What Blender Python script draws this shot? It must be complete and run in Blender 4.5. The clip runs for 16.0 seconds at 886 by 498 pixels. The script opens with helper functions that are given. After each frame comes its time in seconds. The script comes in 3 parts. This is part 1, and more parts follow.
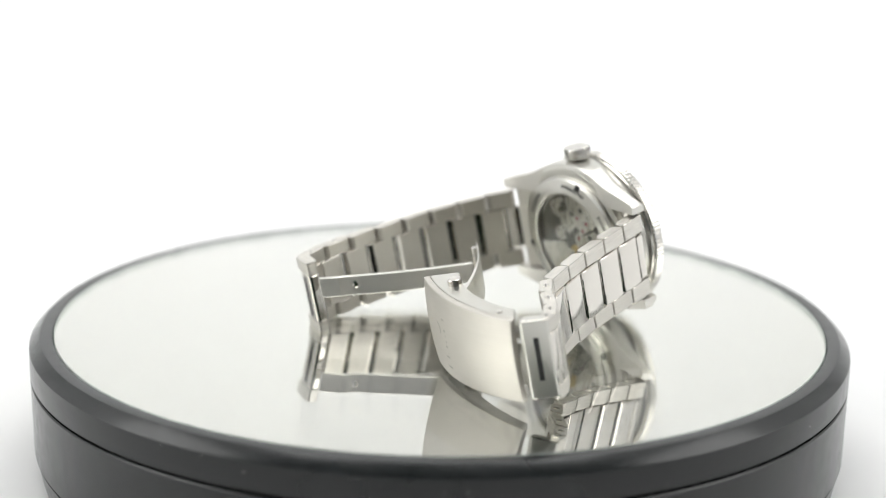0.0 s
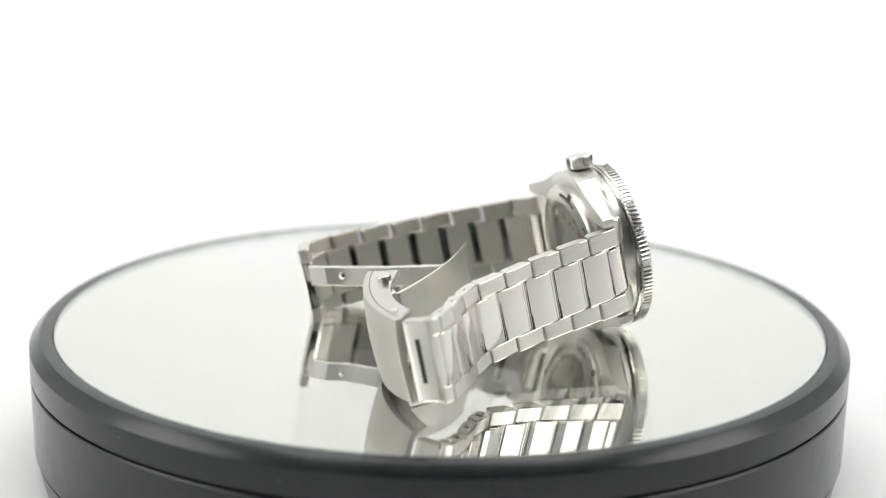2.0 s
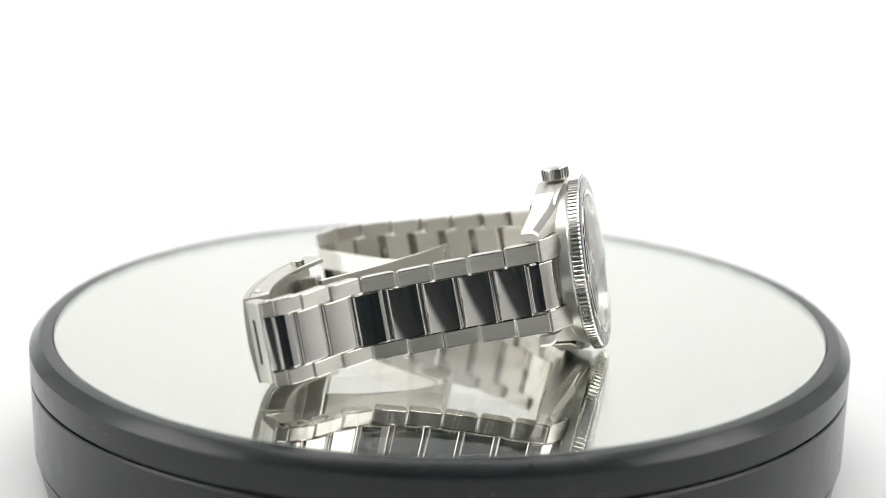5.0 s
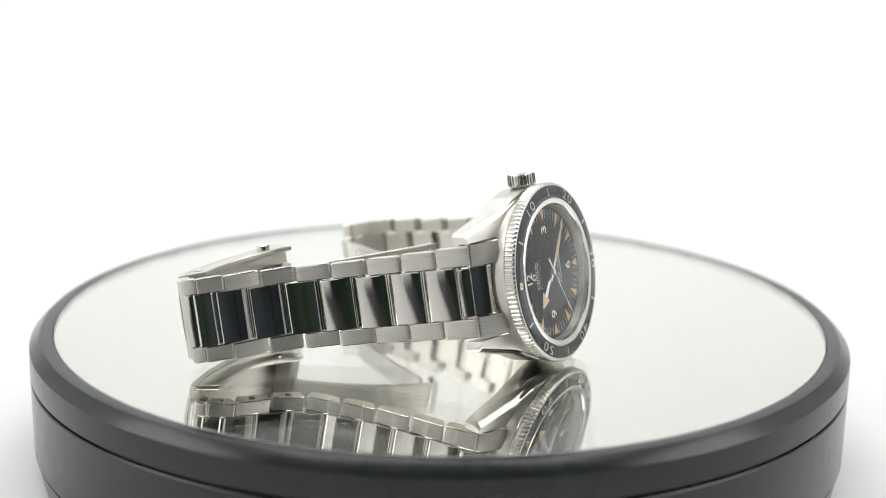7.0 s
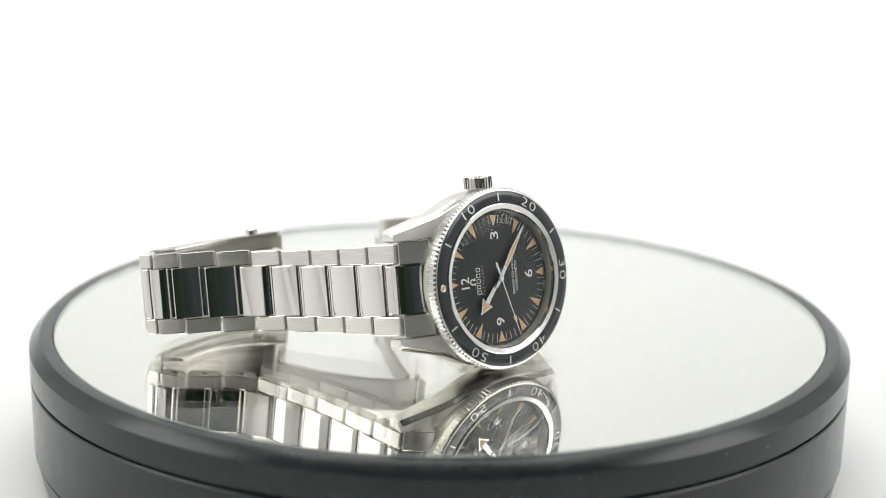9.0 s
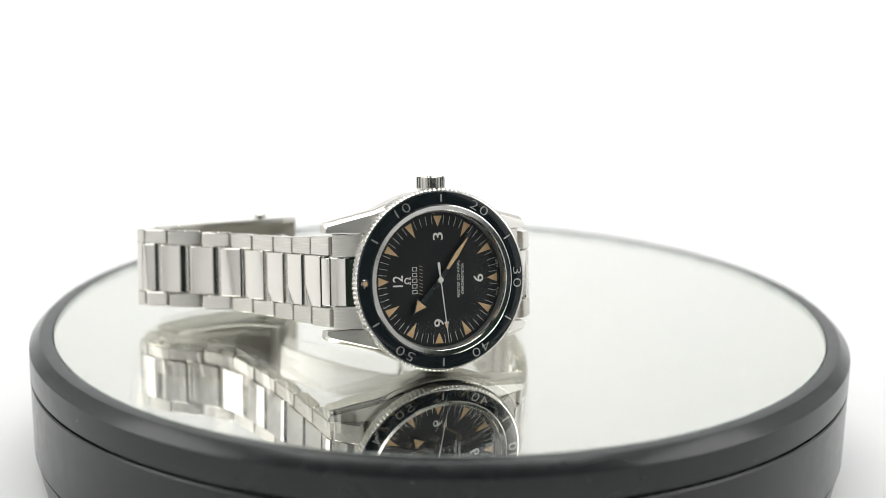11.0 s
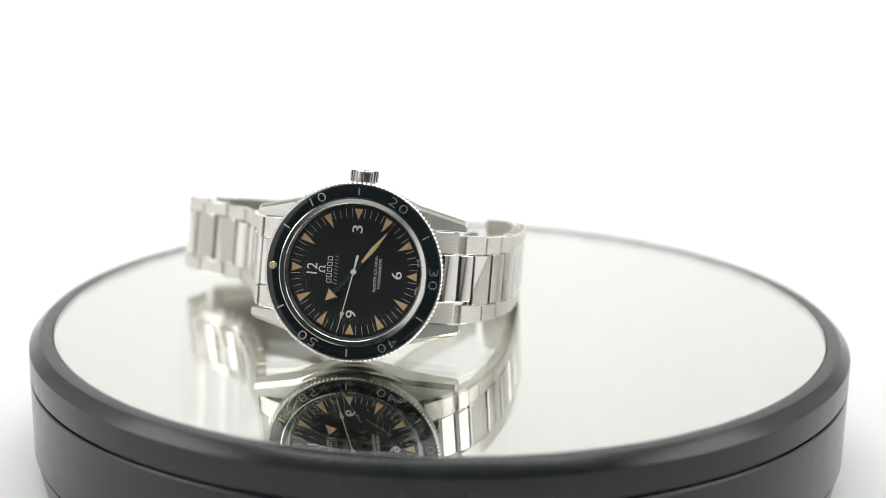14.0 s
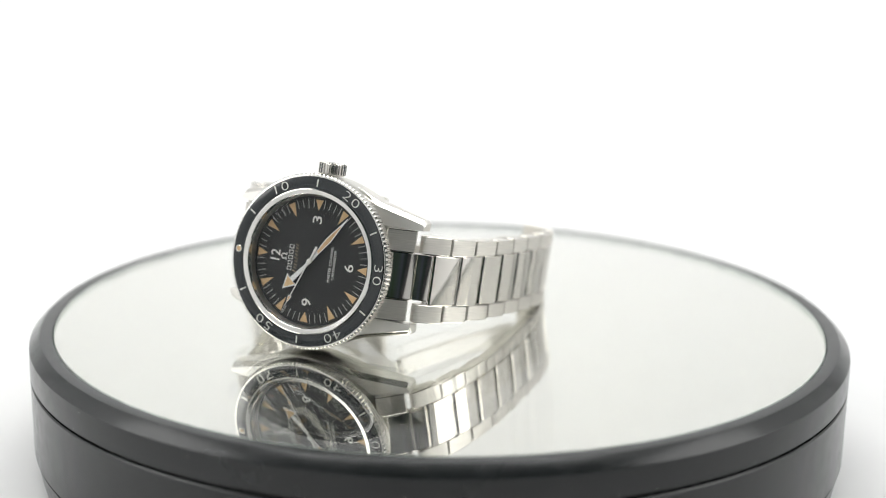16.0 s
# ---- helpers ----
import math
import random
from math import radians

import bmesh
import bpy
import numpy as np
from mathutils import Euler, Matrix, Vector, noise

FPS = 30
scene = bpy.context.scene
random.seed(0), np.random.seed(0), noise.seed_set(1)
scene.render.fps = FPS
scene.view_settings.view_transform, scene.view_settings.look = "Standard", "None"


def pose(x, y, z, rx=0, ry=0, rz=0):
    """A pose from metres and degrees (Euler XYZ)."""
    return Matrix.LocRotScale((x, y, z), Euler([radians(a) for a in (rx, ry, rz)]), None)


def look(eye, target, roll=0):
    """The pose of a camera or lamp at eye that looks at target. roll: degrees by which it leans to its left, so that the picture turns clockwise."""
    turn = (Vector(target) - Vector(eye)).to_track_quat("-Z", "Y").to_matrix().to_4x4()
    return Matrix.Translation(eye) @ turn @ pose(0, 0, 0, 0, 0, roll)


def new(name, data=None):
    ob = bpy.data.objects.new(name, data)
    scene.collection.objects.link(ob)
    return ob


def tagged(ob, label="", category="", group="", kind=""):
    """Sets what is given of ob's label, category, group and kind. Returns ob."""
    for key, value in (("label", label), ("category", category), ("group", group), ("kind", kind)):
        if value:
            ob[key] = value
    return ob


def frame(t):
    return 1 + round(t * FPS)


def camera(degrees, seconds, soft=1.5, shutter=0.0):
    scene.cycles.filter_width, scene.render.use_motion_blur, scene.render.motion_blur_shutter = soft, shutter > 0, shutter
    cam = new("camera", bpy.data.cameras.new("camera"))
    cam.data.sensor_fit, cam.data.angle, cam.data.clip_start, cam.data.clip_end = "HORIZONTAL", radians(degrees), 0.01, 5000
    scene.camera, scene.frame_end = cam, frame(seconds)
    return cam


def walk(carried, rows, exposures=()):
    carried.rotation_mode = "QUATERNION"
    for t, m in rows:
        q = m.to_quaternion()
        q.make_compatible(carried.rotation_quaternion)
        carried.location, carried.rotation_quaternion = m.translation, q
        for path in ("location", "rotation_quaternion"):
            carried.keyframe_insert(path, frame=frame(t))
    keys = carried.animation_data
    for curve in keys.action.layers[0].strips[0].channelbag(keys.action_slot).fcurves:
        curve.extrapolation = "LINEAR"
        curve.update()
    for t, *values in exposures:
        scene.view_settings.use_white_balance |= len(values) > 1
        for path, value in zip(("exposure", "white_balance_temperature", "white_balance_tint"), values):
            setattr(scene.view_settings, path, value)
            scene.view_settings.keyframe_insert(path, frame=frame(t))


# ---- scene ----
LAST = 16.0
cam = camera(29.361, LAST, soft=0.8)
EYE = (0.0, -0.40567, 0.12396)
AIM = (-0.00029, -0.01278, 0.02039)
ROLL = 0.905
walk(cam, [(0.0, look(EYE, AIM, ROLL)), (LAST, look(EYE, AIM, ROLL))])
cam.data.dof.use_dof = True
cam.data.dof.focus_distance = 0.382
cam.data.dof.aperture_fstop = 8.4

# ---------------------------------------------------------------- light
world = bpy.data.worlds.new("studio")
world.use_nodes = True
world.node_tree.nodes["Background"].inputs[0].default_value = (0.9, 0.95, 1.0, 1)
world.node_tree.nodes["Background"].inputs[1].default_value = 0.02
scene.world = world


def softbox(name, eye, aim, w, h, watts, colour=(1.0, 0.998, 0.985)):
    data = bpy.data.lights.new(name, "AREA")
    data.shape, data.size, data.size_y = "RECTANGLE", w, h
    data.energy, data.color = watts, colour
    ob = new(name, data)
    ob.matrix_world = look(eye, aim)
    return ob


softbox("softbox_top", (0, 0.06, 1.28), (0, 0.059, 0), 1.25, 0.8, 14.5)
softbox("softbox_left", (-1.17, 0.1, 0.75), (0, 0.5, 0.6), 1.2, 0.9, 9.4)
softbox("softbox_right", (1.17, 0.1, 0.75), (0, 0.5, 0.6), 1.2, 0.9, 9.4)

# ---------------------------------------------------------------- materials


def material(name, colour, rough=0.5, metal=0.0, **more):
    m = bpy.data.materials.new(name)
    m.use_nodes = True
    b = m.node_tree.nodes["Principled BSDF"]
    b.inputs["Base Color"].default_value = (*colour, 1)
    b.inputs["Roughness"].default_value = rough
    b.inputs["Metallic"].default_value = metal
    for key, value in more.items():
        b.inputs[key.replace("_", " ")].default_value = value
    return m


def add(m, kind, **values):
    node = m.node_tree.nodes.new(kind)
    for key, value in values.items():
        node.inputs[key.replace("_", " ")].default_value = value
    return node


def grained(m, stretch, size, bump, rough=None, tint=None, detail=3.0):
    """Noise over the thing's own coordinates, stretched: bump, roughness between two values, colour between two tints."""
    t = m.node_tree
    b = t.nodes["Principled BSDF"]
    co = t.nodes.new("ShaderNodeTexCoord")
    mp = t.nodes.new("ShaderNodeMapping")
    mp.inputs["Scale"].default_value = stretch
    no = add(m, "ShaderNodeTexNoise", Scale=size, Detail=detail)
    t.links.new(co.outputs["Object"], mp.inputs["Vector"])
    t.links.new(mp.outputs[0], no.inputs["Vector"])
    if bump:
        bp = add(m, "ShaderNodeBump", Strength=bump, Distance=0.0002)
        t.links.new(no.outputs["Fac"], bp.inputs["Height"])
        t.links.new(bp.outputs[0], b.inputs["Normal"])
    if rough:
        r = add(m, "ShaderNodeMapRange", To_Min=rough[0], To_Max=rough[1])
        r.inputs["From Min"].default_value, r.inputs["From Max"].default_value = 0.3, 0.7
        t.links.new(no.outputs["Fac"], r.inputs["Value"])
        t.links.new(r.outputs[0], b.inputs["Roughness"])
    if tint:
        big = add(m, "ShaderNodeTexNoise", Scale=tint[2], Detail=4.0)
        if len(tint) > 3:  # streaks instead of clouds
            streak = t.nodes.new("ShaderNodeMapping")
            streak.inputs["Scale"].default_value = tint[3]
            t.links.new(co.outputs["Object"], streak.inputs["Vector"])
            t.links.new(streak.outputs[0], big.inputs["Vector"])
        else:
            t.links.new(co.outputs["Object"], big.inputs["Vector"])
        ramp = t.nodes.new("ShaderNodeValToRGB")
        ramp.color_ramp.elements[0].position, ramp.color_ramp.elements[1].position = 0.35, 0.65
        ramp.color_ramp.elements[0].color = (*tint[0], 1)
        ramp.color_ramp.elements[1].color = (*tint[1], 1)
        t.links.new(big.outputs["Fac"], ramp.inputs[0])
        t.links.new(ramp.outputs[0], b.inputs["Base Color"])
    return m


BRUSHED = grained(material("brushed_steel", (0.69, 0.675, 0.64), 0.3, 1.0), (120, 9000, 900), 1.0, 0.03, (0.33, 0.44), ((0.62, 0.597, 0.553), (0.77, 0.745, 0.695), 1.0, (120, 8000, 900)))
SATIN = grained(material("satin_steel", (0.66, 0.65, 0.61), 0.32, 1.0), (900, 900, 900), 1.0, 0.02, (0.28, 0.36), ((0.64, 0.63, 0.585), (0.68, 0.67, 0.63), 60))
LUGS = grained(material("brushed_lug_steel", (0.66, 0.65, 0.62), 0.38, 1.0), (5200, 60, 900), 1.0, 0.2, (0.42, 0.54), ((0.74, 0.725, 0.69), (0.78, 0.765, 0.73), 90))
INNER = grained(material("matte_inner_steel", (0.60, 0.575, 0.52), 0.35, 1.0), (60, 8000, 900), 1.0, 0.16, (0.3, 0.42), ((0.64, 0.615, 0.56), (0.68, 0.655, 0.60), 90))
COVER = grained(material("brushed_cover_steel", (0.63, 0.61, 0.56), 0.45, 1.0), (60, 5200, 900), 1.0, 0.2, (0.42, 0.54), ((0.58, 0.558, 0.515), (0.64, 0.615, 0.57), 60))
BLADE = grained(material("brushed_blade_steel", (0.72, 0.705, 0.67), 0.4, 1.0), (200, 6000, 200), 1.0, 0.03, (0.36, 0.46), ((0.68, 0.665, 0.63), (0.74, 0.725, 0.69), 60))
POLISHED = grained(material("polished_steel", (0.71, 0.685, 0.64), 0.03, 1.0), (60, 60, 60), 1.0, 0.02, (0.02, 0.05))
POINTER = grained(material("rhodium_pointer", (0.80, 0.80, 0.78), 0.12, 1.0), (600, 600, 600), 1.0, 0.02, (0.09, 0.17))
COIN = grained(material("bezel_steel", (0.70, 0.685, 0.65), 0.2, 1.0), (900, 900, 900), 1.0, 0.02, (0.17, 0.25))
RING = grained(material("ring_steel", (0.74, 0.73, 0.70), 0.12, 1.0), (900, 900, 900), 1.0, 0.02, (0.10, 0.16))
# near-black plates carry the shade of slots that are not cut
DARK = material("slot_shade", (0.02, 0.02, 0.02), 0.5)
CERAMIC = grained(material("bezel_ceramic", (0.012, 0.0165, 0.0195), 0.1, 0.0, Coat_Weight=0.4), (900, 900, 900), 1.0, 0.02, (0.08, 0.16))
DIAL = material("black_dial", (0.010, 0.0112, 0.012), 0.45, 0.0, Specular_IOR_Level=0.4)
PRINT = material("white_print", (0.72, 0.72, 0.69), 0.5)
SILVER = material("bezel_numeral_silver", (0.60, 0.60, 0.56), 0.28, 0.8)
LUME = grained(material("aged_lume", (0.62, 0.42, 0.22), 0.6), (2500, 2500, 2500), 1.0, 0.1, None, ((0.58, 0.39, 0.20), (0.66, 0.46, 0.26), 700))
GILT = material("tan_print", (0.45, 0.35, 0.23), 0.45)


def clear_glass(name, least, most=0.8, rough=0.04, rise=3.0):
    """Clear, with gloss that grows towards the rim of the view."""
    m = bpy.data.materials.new(name)
    m.use_nodes = True
    t = m.node_tree
    t.nodes.remove(t.nodes["Principled BSDF"])
    out = t.nodes["Material Output"]
    see, gloss, mix, edge, power, scale = (t.nodes.new("ShaderNode" + k) for k in ("BsdfTransparent", "BsdfGlossy", "MixShader", "LayerWeight", "Math", "MapRange"))
    see.inputs["Color"].default_value = (0.985, 0.99, 0.99, 1)
    gloss.inputs["Roughness"].default_value = rough
    edge.inputs["Blend"].default_value = 0.5
    power.operation = "POWER"
    power.inputs[1].default_value = rise
    scale.inputs["To Min"].default_value, scale.inputs["To Max"].default_value = least, most
    t.links.new(edge.outputs["Facing"], power.inputs[0])
    t.links.new(power.outputs[0], scale.inputs["Value"])
    t.links.new(scale.outputs[0], mix.inputs[0])
    t.links.new(see.outputs[0], mix.inputs[1])
    t.links.new(gloss.outputs[0], mix.inputs[2])
    t.links.new(mix.outputs[0], out.inputs["Surface"])
    return m


MIRROR_GLASS = clear_glass("mirror_plate_glass", 0.04, 1.0, 0.0, 4.2)
GLASS = clear_glass("sapphire", 0.013)
MOVEMENT = grained(material("movement_plate", (0.55, 0.53, 0.47), 0.3, 1.0), (200, 3000, 200), 1.0, 0.3, (0.22, 0.4), ((0.5, 0.48, 0.42), (0.6, 0.58, 0.52), 300))
PLATE = grained(material("dark_mainplate", (0.12, 0.115, 0.10), 0.35, 0.9), (900, 900, 900), 1.0, 0.1, (0.3, 0.45))
BRASS = material("gilt_wheel", (0.55, 0.42, 0.2), 0.3, 1.0)
JEWEL = material("red_jewel", (0.25, 0.02, 0.06), 0.1)
ENGRAVED = material("engraving", (0.10, 0.10, 0.09), 0.5, 0.6)
FAINT = material("faint_etching", (0.44, 0.425, 0.385), 0.5, 1.0)
MIRROR = grained(material("mirror_silver", (0.97, 0.965, 0.905), 0.0, 1.0), (8, 8, 8), 1.0, 0.0, (0.004, 0.012))
EDGE = grained(material("green_glass_edge", (0.22, 0.27, 0.24), 0.4), (400, 400, 400), 1.0, 0.3, (0.3, 0.5), ((0.38, 0.44, 0.40), (0.64, 0.69, 0.65), 160))
PLASTIC = grained(material("black_gloss_plastic", (0.02, 0.021, 0.022), 0.25, 0.0, Specular_IOR_Level=0.48), (300, 300, 300), 1.0, 0.03, (0.19, 0.27), ((0.0095, 0.0115, 0.0122), (0.0135, 0.0155, 0.0163), 40))
PAPER = grained(material("white_paper", (0.84, 0.84, 0.84), 0.8), (40, 40, 40), 1.0, 0.03, (0.75, 0.9), ((0.83, 0.835, 0.84), (0.85, 0.85, 0.845), 3))
WALL = grained(material("dark_studio_wall", (0.03, 0.032, 0.033), 0.8), (10, 10, 10), 1.0, 0.05, (0.7, 0.9), ((0.02, 0.055, 0.012), (0.09, 0.108, 0.135), 1.6))
TABLE = grained(material("grey_tabletop", (0.07, 0.07, 0.075), 0.6), (30, 30, 30), 1.0, 0.05, (0.5, 0.7), ((0.022, 0.023, 0.026), (0.034, 0.035, 0.038), 6))
DUST = material("dust", (0.75, 0.75, 0.72), 0.8)

# ---------------------------------------------------------------- mesh helpers
MM = 0.001


def mesh_of(bm, name, mats, sharp=20):
    me = bpy.data.meshes.new(name)
    bmesh.ops.recalc_face_normals(bm, faces=bm.faces[:])
    bm.to_mesh(me)
    bm.free()
    for m in mats if isinstance(mats, (list, tuple)) else [mats]:
        me.materials.append(m)
    me.polygons.foreach_set("use_smooth", [True] * len(me.polygons))
    me.set_sharp_from_angle(angle=radians(sharp))
    return me


def part(name, bm, mats, parent, label="", at=None, sharp=20):
    me = bm if isinstance(bm, bpy.types.Mesh) else mesh_of(bm, name, mats, sharp)
    ob = new(name, me)
    ob.parent = parent
    if at is not None:
        ob.matrix_basis = at
    return tagged(ob, label)


def lathe(profile, n=96, radius=None, closed=False):
    """Turn a profile of (r, z) in mm round z. radius(r, i) may vary the radius along the turn."""
    bm = bmesh.new()
    rings = []
    for r, z in profile:
        if r < 1e-6:
            rings.append([bm.verts.new((0, 0, z * MM))])
            continue
        ring = []
        for i in range(n):
            a = 2 * math.pi * i / n
            q = radius(r, i) if radius else r
            ring.append(bm.verts.new((q * MM * math.cos(a), q * MM * math.sin(a), z * MM)))
        rings.append(ring)
    pairs = list(zip(rings, rings[1:]))
    if closed:
        pairs.append((rings[-1], rings[0]))
    for p, q in pairs:
        for i in range(n):
            j = (i + 1) % n
            vs = []
            for v in (p[i % len(p)], p[j % len(p)], q[j % len(q)], q[i % len(q)]):
                if v not in vs:
                    vs.append(v)
            if len(vs) > 2:
                bm.faces.new(vs)
    return bm


def prism(points, lo, hi, axis="z", into=None):
    """A prism over a polygon in mm. axis z: points are (x, y); axis y: points are (x, z). lo and hi may be functions of a point."""
    bm = into or bmesh.new()

    def at(p, h):
        h = h(p) if callable(h) else h
        return (p[0] * MM, p[1] * MM, h * MM) if axis == "z" else (p[0] * MM, h * MM, p[1] * MM)

    low = [bm.verts.new(at(p, lo)) for p in points]
    top = [bm.verts.new(at(p, hi)) for p in points]
    bm.faces.new(low[::-1])
    bm.faces.new(top)
    for i in range(len(points)):
        j = (i + 1) % len(points)
        bm.faces.new((low[i], low[j], top[j], top[i]))
    return bm


def strip(outer, inner, lo, hi, into=None):
    """A curved bar between two runs of (x, z) points, from y lo to hi; each may be a pair, for its start and end."""
    bm = into or bmesh.new()
    rows = []
    for k, (o, i) in enumerate(zip(outer, inner)):
        t = k / (len(outer) - 1)
        y0 = lo[0] + (lo[1] - lo[0]) * t if isinstance(lo, tuple) else lo
        y1 = hi[0] + (hi[1] - hi[0]) * t if isinstance(hi, tuple) else hi
        rows.append([bm.verts.new((p[0] * MM, y * MM, p[1] * MM)) for p, y in ((o, y0), (o, y1), (i, y1), (i, y0))])
    for r, s in zip(rows, rows[1:]):
        for k in range(4):
            bm.faces.new((r[k], r[(k + 1) % 4], s[(k + 1) % 4], s[k]))
    bm.faces.new(rows[0][::-1])
    bm.faces.new(rows[-1])
    return bm


def crowned(outer, inner, lo, hi, bulge, rows=9):
    """A curved plate between two runs of (x, z) points, its outer face bowed by bulge mm between the long edges."""
    bm = bmesh.new()
    n = len(outer)
    grids = []
    for run, sign in ((outer, 1.0), (inner, 0.55)):
        grid = []
        for k in range(n):
            t = k / (n - 1)
            y0, y1 = lo[0] + (lo[1] - lo[0]) * t, hi[0] + (hi[1] - hi[0]) * t
            a, b = run[max(k - 1, 0)], run[min(k + 1, n - 1)]
            d = math.dist(a, b)
            nx, nz = (b[1] - a[1]) / d, -(b[0] - a[0]) / d
            line = []
            for j in range(rows):
                v = j / (rows - 1)
                off = bulge * sign * (1 - (2 * v - 1) ** 2)
                line.append(bm.verts.new(((run[k][0] + nx * off) * MM, (y0 + (y1 - y0) * v) * MM, (run[k][1] + nz * off) * MM)))
            grid.append(line)
        grids.append(grid)
    for grid in grids:
        for k in range(n - 1):
            for j in range(rows - 1):
                bm.faces.new((grid[k][j], grid[k + 1][j], grid[k + 1][j + 1], grid[k][j + 1]))
    g, h = grids
    for k in range(n - 1):
        for j in (0, rows - 1):
            bm.faces.new((g[k][j], g[k + 1][j], h[k + 1][j], h[k][j]))
    for j in range(rows - 1):
        for k in (0, n - 1):
            bm.faces.new((g[k][j], g[k][j + 1], h[k][j + 1], h[k][j]))
    return bm


def soften(bm, width, angle=35, segments=2, material=-1):
    bmesh.ops.recalc_face_normals(bm, faces=bm.faces[:])
    edges = [e for e in bm.edges if len(e.link_faces) == 2 and e.calc_face_angle(0) > radians(angle)]
    bmesh.ops.bevel(bm, geom=edges, offset=width * MM, segments=segments, affect="EDGES", profile=0.5, clamp_overlap=True, material=material)
    return bm


def lettering(body, height, length, depth=0.04, spacing=1.0, thin=0.0):
    """A mesh of built-in type, centred, of that height and length in mm."""
    cu = bpy.data.curves.new("lettering", "FONT")
    cu.body, cu.align_x, cu.align_y = body, "CENTER", "CENTER"
    cu.size, cu.extrude, cu.resolution_u, cu.space_character, cu.offset = 1.0, 0.02, 3, spacing, -thin
    ob = bpy.data.objects.new("lettering", cu)
    scene.collection.objects.link(ob)
    bpy.context.view_layer.update()
    me = bpy.data.meshes.new_from_object(ob.evaluated_get(bpy.context.evaluated_depsgraph_get()))
    bpy.data.objects.remove(ob)
    bm = bmesh.new()
    bm.from_mesh(me)
    xs = [v.co.x for v in bm.verts]
    ys = [v.co.y for v in bm.verts]
    k, w = height * MM / (max(ys) - min(ys)), length * MM / (max(xs) - min(xs))
    for v in bm.verts:
        v.co = ((v.co.x - (max(xs) + min(xs)) / 2) * w, (v.co.y - (max(ys) + min(ys)) / 2) * k, (v.co.z / 0.02) * depth * MM / 2)
    return bm


def turn(degrees):
    return Matrix.Rotation(radians(degrees), 4, "Z")


def shift(x, y, z):
    return Matrix.Translation((x * MM, y * MM, z * MM))


# ---------------------------------------------------------------- the set
FLOOR_Z = -0.0372


def build_set():
    bm = bmesh.new()
    prof = [(-0.48, FLOOR_Z), (0.55, FLOOR_Z)]
    for i in range(1, 13):
        a = math.pi / 2 * i / 12
        prof.append((0.55 + 0.45 * math.sin(a), FLOOR_Z + 0.45 * (1 - math.cos(a))))
    prof.append((1.0, 1.7))
    rows = [[bm.verts.new((x, y, z)) for y, z in prof] for x in (-1.25, 1.25)]
    for i in range(len(prof) - 1):
        bm.faces.new((rows[0][i], rows[1][i], rows[1][i + 1], rows[0][i + 1]))
    sweep = new("backdrop", mesh_of(bm, "backdrop", PAPER, 60))
    sol = sweep.modifiers.new("thickness", "SOLIDIFY")
    sol.thickness, sol.offset = 0.002, -1
    tagged(sweep, "white seamless paper sweep behind and under the turntable", "backdrop", kind="structure")
    for name, lo, hi in (("floor", (-1.5, -1.7, -0.34), (1.5, 1.12, -0.30)), ("ceiling", (-1.5, -1.7, 1.75), (1.5, 1.12, 1.80)),
                         ("wall_north", (-1.5, 1.12, -0.34), (1.5, 1.2, 1.80)), ("wall_south", (-1.5, -1.78, -0.34), (1.5, -1.7, 1.80)),
                         ("wall_west", (-1.58, -1.78, -0.34), (-1.5, 1.2, 1.80)), ("wall_east", (1.5, -1.78, -0.34), (1.58, 1.2, 1.80))):
        bm = bmesh.new()
        bmesh.ops.create_cube(bm, size=1)
        for v in bm.verts:
            v.co = [(a + b) / 2 + c * (b - a) for a, b, c in zip(lo, hi, v.co)]
        tagged(new(name, mesh_of(bm, name, WALL)), "plain dark studio " + name.split("_")[0], name.split("_")[0], kind="structure")
    # unseen sheet, added and cut so the polished links reflect white at front left
    sheet = prism([(-340, -480), (-1200, -480), (-1200, -905), (-400, -905)], FLOOR_Z * 1000 - 2.0, FLOOR_Z * 1000)
    tagged(new("reflector_sheet", mesh_of(sheet, "reflector_sheet", PAPER)), "unseen white paper sheet added for the steel links to reflect", "paper", kind="structure")
    for name, lo, hi in (("wall_paper_west", (-1.24, -0.91, FLOOR_Z + 0.001), (-1.2, 0.98, 1.34)), ("wall_paper_east", (1.2, -0.95, FLOOR_Z + 0.001), (1.24, 0.98, 1.34)),
                         ("wall_paper_front", (-1.2, -0.95, FLOOR_Z + 0.001), (-0.48, -0.91, 1.34)), ("ceiling_paper", (-1.24, -0.36, 1.35), (1.24, 0.98, 1.37))):
        bm = bmesh.new()
        bmesh.ops.create_cube(bm, size=1)
        for v in bm.verts:
            v.co = [(a + b) / 2 + c * (b - a) for a, b, c in zip(lo, hi, v.co)]
        tagged(new(name, mesh_of(bm, name, PAPER)), "white paper panel of the light tent", "panel", kind="structure")
    bm = bmesh.new()
    bmesh.ops.create_cube(bm, size=1)
    for v in bm.verts:
        v.co = (v.co.x * 2.6, v.co.y * 2.0 + 0.02, FLOOR_Z - 0.021 + v.co.z * 0.036)
    table = new("table", mesh_of(soften(bm, 3), "table", TABLE))
    tagged(table, "dark tabletop under the white paper", "table", kind="structure")


build_set()

# ---------------------------------------------------------------- the turntable
CENTRE = (-0.00070, 0.0, 0.0)
turntable = tagged(new("turntable"), "round black glossy turntable with a mirror top", "turntable")
turntable.matrix_basis = Matrix.Translation(CENTRE)


